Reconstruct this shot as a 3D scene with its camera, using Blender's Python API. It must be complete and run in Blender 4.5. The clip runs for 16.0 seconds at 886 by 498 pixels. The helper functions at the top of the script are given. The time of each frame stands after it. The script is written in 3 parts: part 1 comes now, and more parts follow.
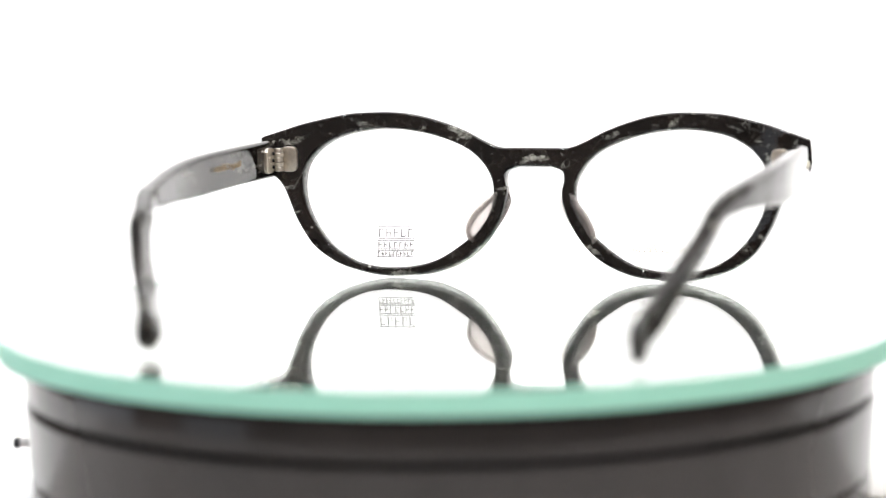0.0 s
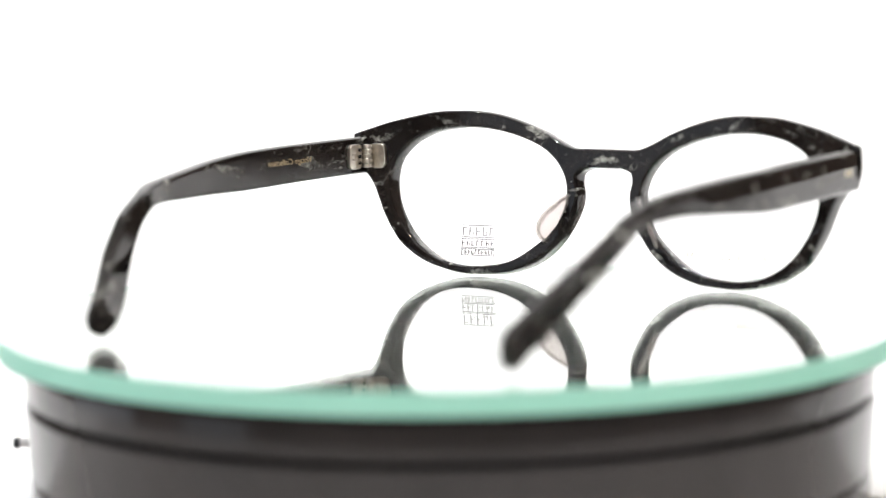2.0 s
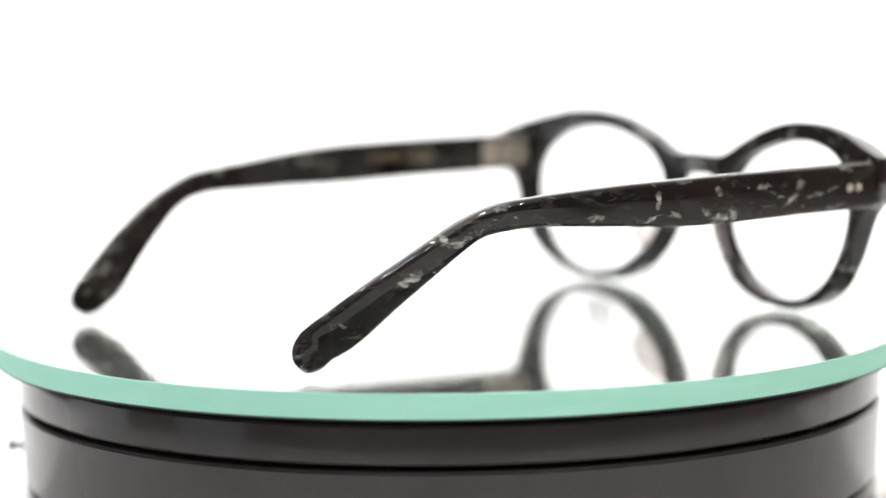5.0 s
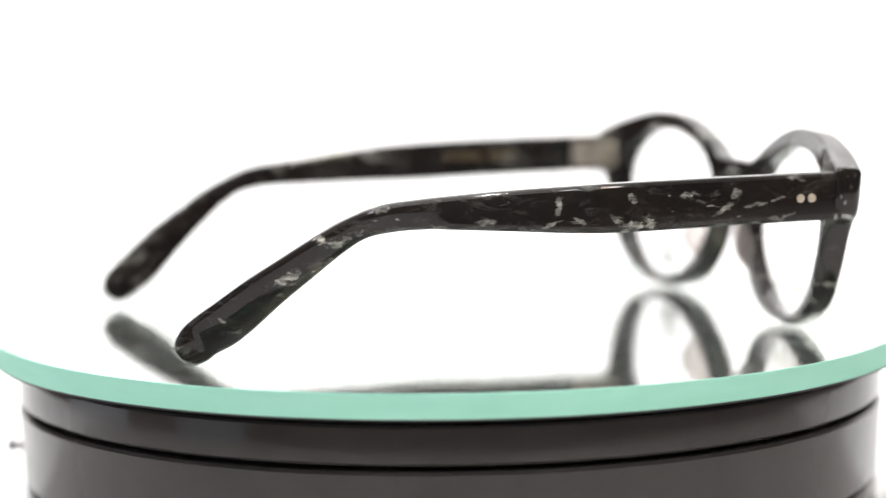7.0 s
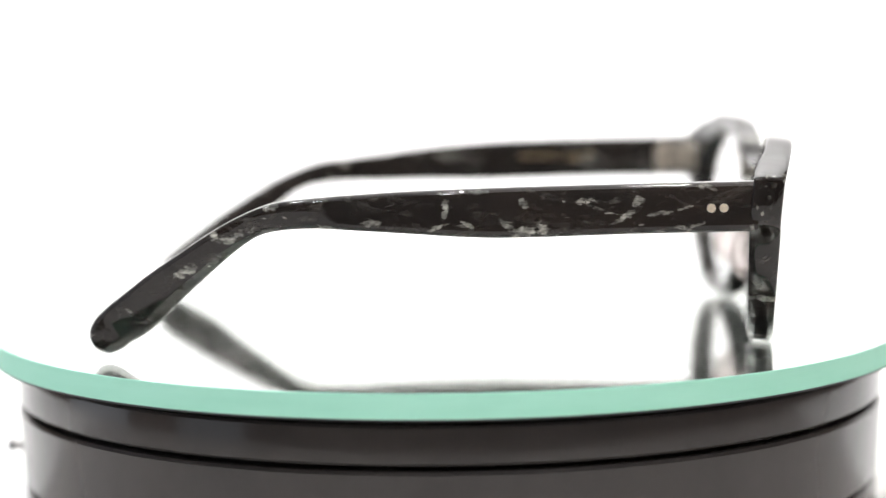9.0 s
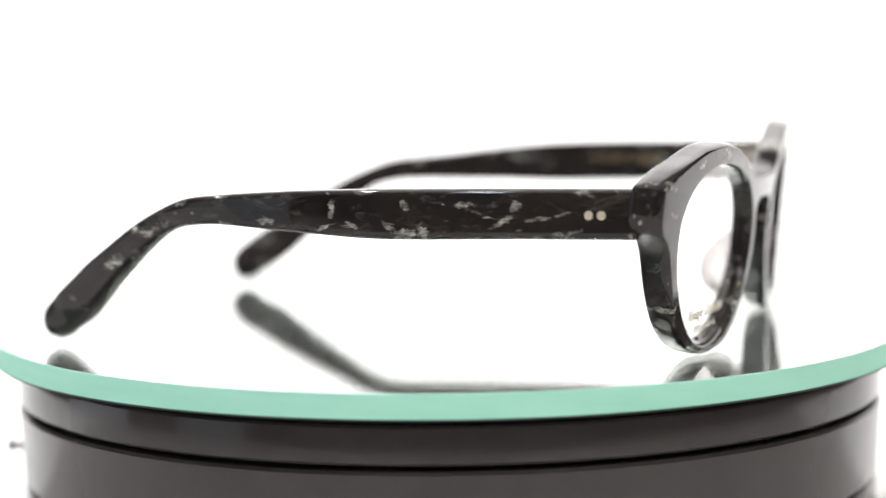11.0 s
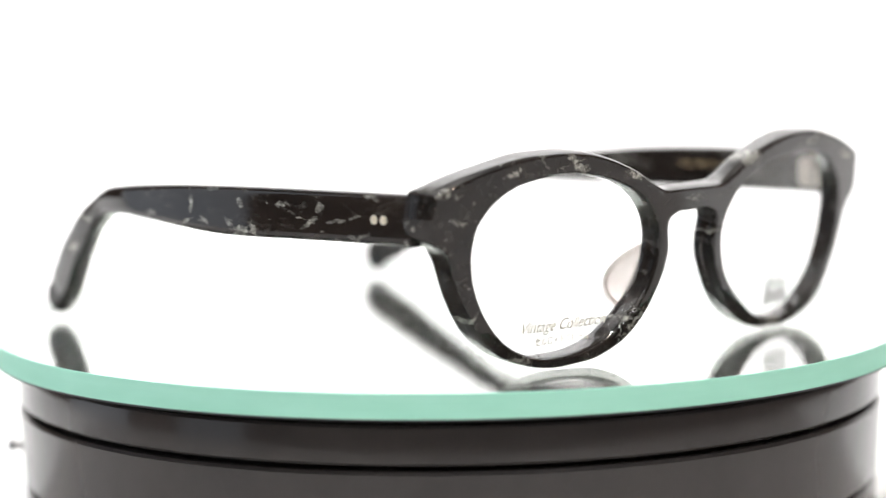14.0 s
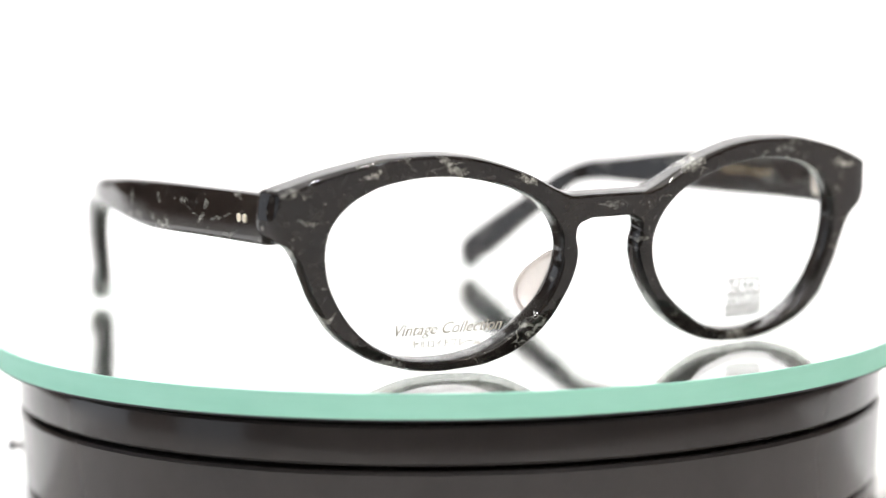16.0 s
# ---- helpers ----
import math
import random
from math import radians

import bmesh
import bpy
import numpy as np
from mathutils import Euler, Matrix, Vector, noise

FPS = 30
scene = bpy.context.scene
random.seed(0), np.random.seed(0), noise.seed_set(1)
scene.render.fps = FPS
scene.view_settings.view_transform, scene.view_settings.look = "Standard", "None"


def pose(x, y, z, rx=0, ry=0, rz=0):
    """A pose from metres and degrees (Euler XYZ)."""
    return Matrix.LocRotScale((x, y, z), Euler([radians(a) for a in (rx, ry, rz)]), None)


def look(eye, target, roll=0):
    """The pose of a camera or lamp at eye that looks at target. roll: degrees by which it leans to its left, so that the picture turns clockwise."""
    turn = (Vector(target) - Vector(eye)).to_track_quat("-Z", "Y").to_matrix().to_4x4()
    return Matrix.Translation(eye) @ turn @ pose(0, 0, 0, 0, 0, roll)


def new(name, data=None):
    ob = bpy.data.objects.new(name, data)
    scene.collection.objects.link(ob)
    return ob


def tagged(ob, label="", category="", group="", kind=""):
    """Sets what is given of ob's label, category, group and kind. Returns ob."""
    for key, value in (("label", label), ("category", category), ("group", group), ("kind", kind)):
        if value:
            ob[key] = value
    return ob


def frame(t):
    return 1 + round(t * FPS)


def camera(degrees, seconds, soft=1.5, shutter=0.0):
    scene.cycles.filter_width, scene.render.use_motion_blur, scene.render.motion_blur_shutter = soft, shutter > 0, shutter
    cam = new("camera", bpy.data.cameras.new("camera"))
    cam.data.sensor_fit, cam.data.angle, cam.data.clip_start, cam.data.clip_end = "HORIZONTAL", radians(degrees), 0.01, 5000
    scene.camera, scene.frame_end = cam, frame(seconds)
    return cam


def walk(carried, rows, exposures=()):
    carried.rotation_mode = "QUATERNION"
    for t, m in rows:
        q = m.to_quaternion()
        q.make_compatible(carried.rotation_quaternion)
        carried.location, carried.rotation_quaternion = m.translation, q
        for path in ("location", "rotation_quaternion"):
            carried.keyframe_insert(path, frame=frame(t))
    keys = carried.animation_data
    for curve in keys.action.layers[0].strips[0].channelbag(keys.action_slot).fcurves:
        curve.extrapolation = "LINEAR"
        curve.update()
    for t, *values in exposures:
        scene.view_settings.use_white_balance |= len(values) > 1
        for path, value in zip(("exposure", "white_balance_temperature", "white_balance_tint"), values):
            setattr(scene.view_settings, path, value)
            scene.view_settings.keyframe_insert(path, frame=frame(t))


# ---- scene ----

MM = 0.001

# ---- camera: a close table-top shot, still but for the slight pull of the lens when it refocuses
EYE = (0.0, -0.514, 0.07222)
AHEAD = (-0.00225, 0.99385, -0.11068)


def viewpoint(back):
    """The camera pose, drawn back along its line of sight by that many metres."""
    eye = Vector(EYE) - back * Vector(AHEAD)
    return look(eye, eye + Vector(AHEAD), -0.76)


cam = camera(21.47, 16.0, soft=1.4)
walk(cam, [(0, viewpoint(0.0066)), (1.5, viewpoint(0.0066)), (2.1, viewpoint(0.0062)), (2.3, viewpoint(0.0)),
           (3.0, viewpoint(0.0)), (16, viewpoint(0.0))])
focus = new("focus_point")
cam.data.dof.use_dof = True
cam.data.dof.focus_object = focus
cam.data.dof.aperture_fstop = 7.6

# ---- light: unseen fill lamps, warm, overhead and at the backdrop; ceiling downlights; cool daylight from windows at one side
world = bpy.data.worlds.new("world")
world.use_nodes = True
world.node_tree.nodes["Background"].inputs["Color"].default_value = (0.9, 0.93, 1.0, 1)
world.node_tree.nodes["Background"].inputs["Strength"].default_value = 0.2
scene.world = world


def unseen_lamp(place, target, width, height, watts, colour):
    lamp = bpy.data.lights.new("unseen_lamp", "AREA")
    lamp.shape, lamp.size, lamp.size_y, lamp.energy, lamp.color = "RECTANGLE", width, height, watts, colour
    ob = new("unseen_lamp", lamp)
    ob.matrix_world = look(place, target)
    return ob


# fill added overhead, without fixtures, to set the general light level
unseen_lamp((-0.2, 0.1, 1.77), (-0.2, 0.05, 0), 1.2, 0.9, 5.5, (1.0, 0.98, 0.96))
# added out of view to whiten the paper and its reflections on the celluloid
unseen_lamp((0.12, 0.5, 0.95), (0.12, 0.85, 0.84), 1.3, 0.15, 10, (1.0, 0.99, 0.985))
# second overhead fill, added on the camera side for the plate edge and drum
unseen_lamp((0.2, -1.2, 1.77), (0.2, -1.1, 0), 1.2, 0.6, 7, (1.0, 0.95, 0.9))
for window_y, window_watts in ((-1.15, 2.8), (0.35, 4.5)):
    unseen_lamp((-1.99, window_y, 0.4), (0, window_y, 0.4), 0.88, 1.88, window_watts, (0.86, 0.91, 1.0))


def spot(place, radius, watts, colour):
    lamp = bpy.data.lights.new("downlight_lamp", "AREA")
    lamp.shape, lamp.size, lamp.energy, lamp.color = "DISK", 2 * radius, watts, colour
    ob = new("downlight_lamp", lamp)
    ob.matrix_world = look(place, (0, 0, 0))


spot((-0.75, -0.75, 1.77), 0.04, 4.0, (0.85, 0.92, 1.0))
spot((-0.16, -0.30, 1.77), 0.035, 9.0, (0.97, 0.98, 1.0))
spot((0.22, -0.24, 1.77), 0.035, 9.0, (1.0, 0.97, 0.92))
spot((0.88, -1.27, 1.77), 0.04, 5.0, (0.92, 0.96, 1.0))
spot((1.12, -1.18, 1.77), 0.04, 4.5, (0.97, 0.98, 1.0))
spot((-0.72, 0.12, 1.77), 0.04, 6.0, (0.95, 0.97, 1.0))
spot((-1.25, 0.55, 1.77), 0.04, 4.0, (0.95, 0.97, 1.0))
spot((-0.35, -1.5, 1.77), 0.04, 4.0, (0.97, 0.98, 1.0))
spot((0.85, -0.7, 1.77), 0.04, 4.0, (1.0, 0.80, 0.55))
scene.view_settings.exposure = 0.0


# ---- materials
class Nodes:
    """A small writer of node trees."""

    def __init__(self, name):
        self.mat = bpy.data.materials.new(name)
        self.mat.use_nodes = True
        self.tree = self.mat.node_tree
        self.shader = self.tree.nodes["Principled BSDF"]
        self.out = self.tree.nodes["Material Output"]

    def add(self, kind, **values):
        node = self.tree.nodes.new(kind)
        if "operation" in values:
            node.operation = values["operation"]
        if "feature" in values:
            node.feature = values["feature"]
        if "data_type" in values:
            node.data_type = values["data_type"]
        return node

    def link(self, a, b):
        self.tree.links.new(a, b)

    def put(self, **values):
        for key, value in values.items():
            self.shader.inputs[key.replace("_", " ")].default_value = value
        return self

    def coords(self, scale=(1, 1, 1)):
        tex = self.add("ShaderNodeTexCoord")
        mapping = self.add("ShaderNodeMapping")
        mapping.inputs["Scale"].default_value = scale
        self.link(tex.outputs["Object"], mapping.inputs["Vector"])
        return mapping.outputs["Vector"]

    def noise(self, vector, scale, detail=4, rough=0.55, distortion=0.0):
        n = self.add("ShaderNodeTexNoise")
        n.inputs["Scale"].default_value, n.inputs["Detail"].default_value = scale, detail
        n.inputs["Roughness"].default_value, n.inputs["Distortion"].default_value = rough, distortion
        self.link(vector, n.inputs["Vector"])
        return n.outputs["Fac"]

    def ramp(self, value, stops):
        r = self.add("ShaderNodeValToRGB")
        while len(r.color_ramp.elements) < len(stops):
            r.color_ramp.elements.new(0.5)
        for e, (at, colour) in zip(r.color_ramp.elements, stops):
            e.position, e.color = at, (*colour, 1) if len(colour) == 3 else colour
        self.link(value, r.inputs["Fac"])
        return r.outputs["Color"]

    def math(self, op, a, b):
        m = self.add("ShaderNodeMath", operation=op)
        for socket, value in zip(m.inputs, (a, b)):
            if isinstance(value, (int, float)):
                socket.default_value = value
            else:
                self.link(value, socket)
        return m.outputs[0]

    def mix(self, factor, a, b):
        m = self.add("ShaderNodeMix", data_type="RGBA")
        self.link(factor, m.inputs["Factor"])
        for socket, value in ((m.inputs[6], a), (m.inputs[7], b)):
            if isinstance(value, tuple):
                socket.default_value = (*value, 1)
            else:
                self.link(value, socket)
        return m.outputs[2]

    def bump(self, height, strength, distance):
        b = self.add("ShaderNodeBump")
        b.inputs["Strength"].default_value, b.inputs["Distance"].default_value = strength, distance
        self.link(height, b.inputs["Height"])
        self.link(b.outputs["Normal"], self.shader.inputs["Normal"])


def smear_mask(n, v, streaked, smears, across):
    """Pale flakes with frayed edges: (along, up, half length, half height in millimetres, degrees of lean)."""
    parts_ = n.add("ShaderNodeSeparateXYZ")
    n.link(v, parts_.inputs[0])
    along, up = parts_.outputs[across], parts_.outputs["Z"]
    wander = lambda scale, size: n.math("MULTIPLY", n.math("SUBTRACT", n.noise(v, scale, 3), 0.5), size)
    up = n.math("ADD", up, wander(330, 0.0030))
    along = n.math("ADD", along, wander(270, 0.0045))
    best = None
    for a, z, ra, rz, lean in smears:
        c, s = math.cos(radians(lean)), math.sin(radians(lean))
        da, dz = n.math("SUBTRACT", along, a * MM), n.math("SUBTRACT", up, z * MM)
        p = n.math("ADD", n.math("MULTIPLY", da, c / (ra * MM)), n.math("MULTIPLY", dz, s / (ra * MM)))
        q = n.math("ADD", n.math("MULTIPLY", da, -s / (rz * MM)), n.math("MULTIPLY", dz, c / (rz * MM)))
        near = n.math("SUBTRACT", 1.0, n.math("ADD", n.math("MULTIPLY", p, p), n.math("MULTIPLY", q, q)))
        best = near if best is None else n.math("MAXIMUM", best, near)
    ragged = n.math("MULTIPLY", n.math("SUBTRACT", n.noise(streaked, 620, 6, 0.75, 1.2), 0.5), 5.0)
    total = n.math("ADD", n.math("MAXIMUM", best, -1.6), ragged)
    return n.ramp(total, [(0.1, (0, 0, 0)), (0.75, (1, 1, 1))])


def celluloid(name, stretch, shift, smears, across, spread, haziness, strength):
    """Polished black celluloid with pale grey-green wisps and small chips in it."""
    n = Nodes(name)
    tex = n.add("ShaderNodeTexCoord")
    mapping = n.add("ShaderNodeMapping")
    mapping.inputs["Scale"].default_value, mapping.inputs["Location"].default_value = stretch, shift
    n.link(tex.outputs["Object"], mapping.inputs["Vector"])
    v = mapping.outputs["Vector"]
    where = n.ramp(n.noise(v, 95, 2, 0.5, 0.4), [(spread, (0, 0, 0)), (spread + 0.1, (1, 1, 1))])
    wisp = n.ramp(n.noise(v, 260, 5, 0.6, 1.4), [(0.52, (0, 0, 0)), (0.585, (1, 1, 1))])
    fray = n.ramp(n.noise(v, 900, 3, 0.6), [(0.38, (0.25, 0.25, 0.25)), (0.62, (1, 1, 1))])
    patch = n.math("MULTIPLY", n.math("MULTIPLY", where, wisp), fray)
    chips = n.ramp(n.noise(v, 520, 2, 0.5, 0.5), [(0.70, (0, 0, 0)), (0.76, (0.55, 0.55, 0.55))])
    crack = n.add("ShaderNodeTexVoronoi", feature="DISTANCE_TO_EDGE")
    crack.inputs["Scale"].default_value = 190
    bent = n.add("ShaderNodeVectorMath", operation="ADD")
    wave = n.add("ShaderNodeTexNoise")
    wave.inputs["Scale"].default_value, wave.inputs["Detail"].default_value = 320, 3
    small = n.add("ShaderNodeVectorMath", operation="SCALE")
    small.inputs["Scale"].default_value = 0.006
    n.link(v, wave.inputs["Vector"])
    n.link(wave.outputs["Color"], small.inputs[0])
    n.link(v, bent.inputs[0])
    n.link(small.outputs[0], bent.inputs[1])
    n.link(bent.outputs[0], crack.inputs["Vector"])
    line = n.ramp(crack.outputs["Distance"], [(0.0, (0.6, 0.6, 0.6)), (0.045, (0, 0, 0))])
    line = n.math("MULTIPLY", line, n.ramp(n.noise(v, 150, 2), [(0.60, (0, 0, 0)), (0.70, (1, 1, 1))]))
    haze = n.math("MULTIPLY", n.ramp(n.noise(v, 210, 6, 0.7, 2.2), [(0.5, (0, 0, 0)), (0.72, (haziness,) * 3)]), fray)
    both = n.math("MAXIMUM", n.math("MAXIMUM", patch, chips), n.math("MAXIMUM", line, haze))
    if smears:
        both = n.math("MAXIMUM", both, n.math("MULTIPLY", n.math("MULTIPLY", smear_mask(n, tex.outputs["Object"], v, smears, across), fray), strength))
    tone = n.ramp(n.noise(v, 170, 3), [(0.35, (0.13, 0.135, 0.125)), (0.68, (0.67, 0.67, 0.60))])
    dark = n.ramp(n.noise(v, 110, 3), [(0.35, (0.005, 0.0045, 0.0045)), (0.7, (0.016, 0.012, 0.010))])
    n.link(n.mix(both, dark, tone), n.shader.inputs["Base Color"])
    n.put(Roughness=0.035, IOR=1.52)
    return n.mat


FRONT_SMEARS = [(-28.1, 1.2, 4.5, 1.3, 0), (-56.6, 35.1, 4, 0.9, 10), (-39.9, 39.4, 4, 0.9, -15), (-55.6, 10.6, 2.5, 0.7, 30),
                (-58.6, 23.2, 2.5, 0.5, 0), (-56.6, 17.4, 2.2, 0.5, 0), (39.6, 39.2, 3.5, 1.1, 35), (-15.4, 37.2, 3, 0.8, -25),
                (23.9, 36.2, 2.5, 0.8, 20), (55.3, 38.3, 2.5, 0.5, -15), (67.1, 29.9, 2.5, 0.5, 10), (63.2, 11.6, 2, 0.5, -40),
                (20.0, 7.7, 2.5, 0.7, -35), (50.4, 2.5, 3, 0.6, 10), (4.3, 30.4, 4, 0.8, 5), (-3.6, 23.2, 2, 0.4, 0)]
SIDE_SMEARS = [(-32.7, 31.1, 2.0, 0.9, 15), (-44.2, 25.7, 1.4, 1.0, 0), (-40.2, 25.4, 3.9, 0.9, 20), (-13.3, 27.9, 2.2, 0.8, -5),
               (0.6, 30.7, 0.8, 1.6, 0), (6.7, 34.0, 2.8, 0.5, 0), (-0.7, 27.5, 2.4, 0.5, 15), (4.5, 27.5, 2.1, 0.7, -15),
               (14.7, 31.7, 0.6, 1.3, 10), (11.9, 27.7, 2.6, 0.7, -35), (15.1, 26.4, 2.1, 1.0, 0), (18.4, 27.1, 1.9, 0.9, -20),
               (27.1, 32.1, 2.3, 0.6, 0), (37.2, 31.7, 1.2, 1.2, 40), (34.3, 28.9, 2.5, 0.7, 20), (41.2, 29.4, 2.8, 0.4, 10),
               (46.0, 30.6, 2.3, 0.4, 15), (49.7, 34.6, 2.3, 0.8, 0), (58.2, 26.7, 0.7, 0.7, 0), (-50.3, 18.5, 2.6, 0.8, 35)]
CELLULOID = celluloid("celluloid_front", (1, 1, 1.25), (0.3, 0.1, 0.7), FRONT_SMEARS, "X", 0.62, 0.09, 0.8)
CELLULOID_SIDE = celluloid("celluloid_temple", (1, 0.5, 1.4), (0.0, 0.37, 0.2), SIDE_SMEARS, "Y", 0.68, 0.12, 1.0)
CELLULOID_FAR = celluloid("celluloid_other_temple", (1, 0.5, 1.3), (0.2, 0.81, 0.5), [], "Y", 0.51, 0.12, 1.0)


def plain(name, colour, rough, metal=0.0, grain=0.0, scale=400, **more):
    n = Nodes(name)
    v = n.coords()
    spread = n.noise(v, scale, 4)
    darker = tuple(c * (1 - grain) for c in colour)
    lighter = tuple(min(1, c * (1 + grain)) for c in colour)
    n.link(n.ramp(spread, [(0.3, darker), (0.7, lighter)]), n.shader.inputs["Base Color"])
    n.put(Roughness=rough, Metallic=metal, **more)
    return n


CHROME = plain("hinge_metal", (0.80, 0.745, 0.66), 0.28, 1.0, 0.12, 900).mat
RIVET = plain("rivet_metal", (0.82, 0.76, 0.62), 0.32, 1.0, 0.1, 900).mat
SCREW = plain("dark_screw", (0.03, 0.03, 0.03), 0.4, 0.6, 0.1).mat
LOGO_PRINT = plain("logo_print", (0.12, 0.12, 0.12), 0.6, 0.0, 0.1).mat
PRINT = plain("pale_gold_print", (0.60, 0.55, 0.45), 0.5, 0.2, 0.1).mat
GOLD_PRINT = plain("gold_print", (0.55, 0.42, 0.25), 0.4, 0.5, 0.1).mat
MIRROR = plain("silvering", (0.95, 0.955, 0.95), 0.004, 1.0, 0.01).mat
WALL = plain("white_paint", (0.82, 0.81, 0.80), 0.85, 0.0, 0.03, 6).mat
TAN = plain("taupe_paint", (0.22, 0.166, 0.142), 0.8, 0.0, 0.05, 6).mat
DUSK = plain("warm_grey_paint", (0.28, 0.242, 0.222), 0.8, 0.0, 0.05, 6).mat
PAPER = plain("white_backdrop", (0.90, 0.90, 0.90), 0.8, 0.0, 0.02, 12).mat
SWITCH = plain("switch_plastic", (0.03, 0.03, 0.035), 0.45, 0.0, 0.2).mat


def glass(name, colour, ior, rough=0.0, clear=1.0):
    n = Nodes(name)
    n.put(Base_Color=(*colour, 1), Roughness=rough, IOR=ior, Transmission_Weight=clear)
    return n.mat


LENS = glass("demo_lens", (1.0, 1.0, 1.0), 1.25)
PLATE = glass("float_glass", (0.945, 0.975, 0.945), 1.52, 0.0, 0.965)
PAD = plain("clear_acetate", (0.80, 0.735, 0.715), 0.2, 0.0, 0.01, 300, Transmission_Weight=0.87, IOR=1.48).mat


def cream_laminate():
    n = Nodes("cream_laminate")
    v = n.coords((1, 9, 9))
    n.link(n.ramp(n.noise(v, 9, 6, 0.6, 0.8), [(0.3, (0.53, 0.51, 0.50)), (0.7, (0.61, 0.59, 0.575))]), n.shader.inputs["Base Color"])
    n.put(Roughness=0.4)
    n.bump(n.noise(v, 60, 4), 0.1, 0.0005)
    return n.mat


CREAM = cream_laminate()


def edge_glass():
    """The seamed edge of float glass: sea green, satin, with fine lengthwise grinding marks."""
    n = Nodes("ground_glass_edge")
    v = n.coords((1, 1, 6))
    n.link(n.ramp(n.noise(v, 60, 5), [(0.3, (0.37, 0.76, 0.61)), (0.7, (0.41, 0.80, 0.655))]), n.shader.inputs["Base Color"])
    n.put(Roughness=0.6, IOR=1.3)
    n.bump(n.noise(v, 300, 3), 0.1, 0.0002)
    return n.mat


EDGE = edge_glass()


def base_plastic(name, low, high):
    n = Nodes(name)
    v = n.coords()
    n.link(n.ramp(n.noise(v, 45, 5), [(0.3, (0.034, 0.0315, 0.031)), (0.7, (0.044, 0.0405, 0.0395))]), n.shader.inputs["Base Color"])
    n.link(n.ramp(n.noise(v, 130, 5), [(0.3, (low, low, low)), (0.7, (high, high, high))]), n.shader.inputs["Roughness"])
    return n.mat


BLACK = base_plastic("gloss_black_plastic", 0.11, 0.15)
SATIN = base_plastic("satin_black_plastic", 0.20, 0.25)


# ---- mesh helpers
def sharpen(bm, degrees=35):
    limit = radians(degrees)
    for f in bm.faces:
        f.smooth = True
    for e in bm.edges:
        if len(e.link_faces) == 2:
            e.smooth = e.calc_face_angle(0) < limit


def mesh_of(name, bm, *materials):
    sharpen(bm, 20)
    me = bpy.data.meshes.new(name)
    bm.to_mesh(me)
    bm.free()
    for m in materials:
        me.materials.append(m)
    return me


def polished(ob):
    """Keeps the flats flat beside rounded edges."""
    bm = bmesh.new()
    bm.from_mesh(ob.data)
    for e in bm.edges:
        e.smooth = len(e.link_faces) != 2 or e.calc_face_angle(0) < radians(55)
    bm.to_mesh(ob.data)
    bm.free()
    m = ob.modifiers.new("flats", "WEIGHTED_NORMAL")
    m.mode, m.weight, m.keep_sharp = "FACE_AREA", 60, True
    return ob


def part(name, bm, material, parent, label=""):
    ob = new(name, mesh_of(name, bm, *(material if isinstance(material, tuple) else (material,))))
    ob.parent = parent
    return tagged(ob, label)


def spline(points, steps, closed=False):
    """Points of a Catmull-Rom curve through the given points of any dimension."""
    pts = np.array(points, float)
    n = len(pts)
    out = []
    for i in range(n if closed else n - 1):
        if closed:
            a, b, c, d = pts[i - 1], pts[i], pts[(i + 1) % n], pts[(i + 2) % n]
        else:
            b, c = pts[i], pts[i + 1]
            a = pts[i - 1] if i else 2 * b - c
            d = pts[i + 2] if i + 2 < n else 2 * c - b
        for s in range(steps):
            t = s / steps
            out.append(0.5 * (2 * b + (c - a) * t + (2 * a - 5 * b + 4 * c - d) * t * t + (3 * b - a - 3 * c + d) * t ** 3))
    if not closed:
        out.append(pts[-1])
    return np.array(out)


def lathe(profile, segments=192):
    """A closed ring-shaped or solid body turned from (radius, height) points in metres."""
    bm = bmesh.new()
    rings = []
    for r, z in profile:
        if r < 1e-6:
            rings.append([bm.verts.new((0, 0, z))])
        else:
            rings.append([bm.verts.new((r * math.cos(2 * math.pi * i / segments), r * math.sin(2 * math.pi * i / segments), z))
                          for i in range(segments)])
    for a, b in zip(rings, rings[1:]):
        for i in range(segments):
            j = (i + 1) % segments
            if len(a) == 1:
                bm.faces.new((a[0], b[i], b[j]))
            elif len(b) == 1:
                bm.faces.new((a[i], b[0], a[j]))
            else:
                bm.faces.new((a[i], b[i], b[j], a[j]))
    bmesh.ops.recalc_face_normals(bm, faces=bm.faces[:])
    return bm


def box(size, at=(0, 0, 0), bevel=0.0, segments=2):
    bm = bmesh.new()
    bmesh.ops.create_cube(bm, size=1, matrix=Matrix.Translation(at) @ Matrix.Diagonal((*size, 1)))
    if bevel:
        bmesh.ops.bevel(bm, geom=bm.edges[:], offset=bevel, segments=segments, affect="EDGES", profile=0.5)
    return bm


def rod(radius, depth, matrix, segments=20, bevel=0.0):
    bm = bmesh.new()
    bmesh.ops.create_cone(bm, cap_ends=True, segments=segments, radius1=radius, radius2=radius, depth=depth)
    if bevel:
        rim = [e for e in bm.edges if abs(e.verts[0].co.z - e.verts[1].co.z) < 1e-9]
        bmesh.ops.bevel(bm, geom=rim, offset=bevel, segments=2, affect="EDGES", profile=0.5)
    bmesh.ops.transform(bm, matrix=matrix, verts=bm.verts)
    return bm


def join(target, other):
    me = bpy.data.meshes.new("joined")
    other.to_mesh(me)
    other.free()
    target.from_mesh(me)
    bpy.data.meshes.remove(me)
    return target


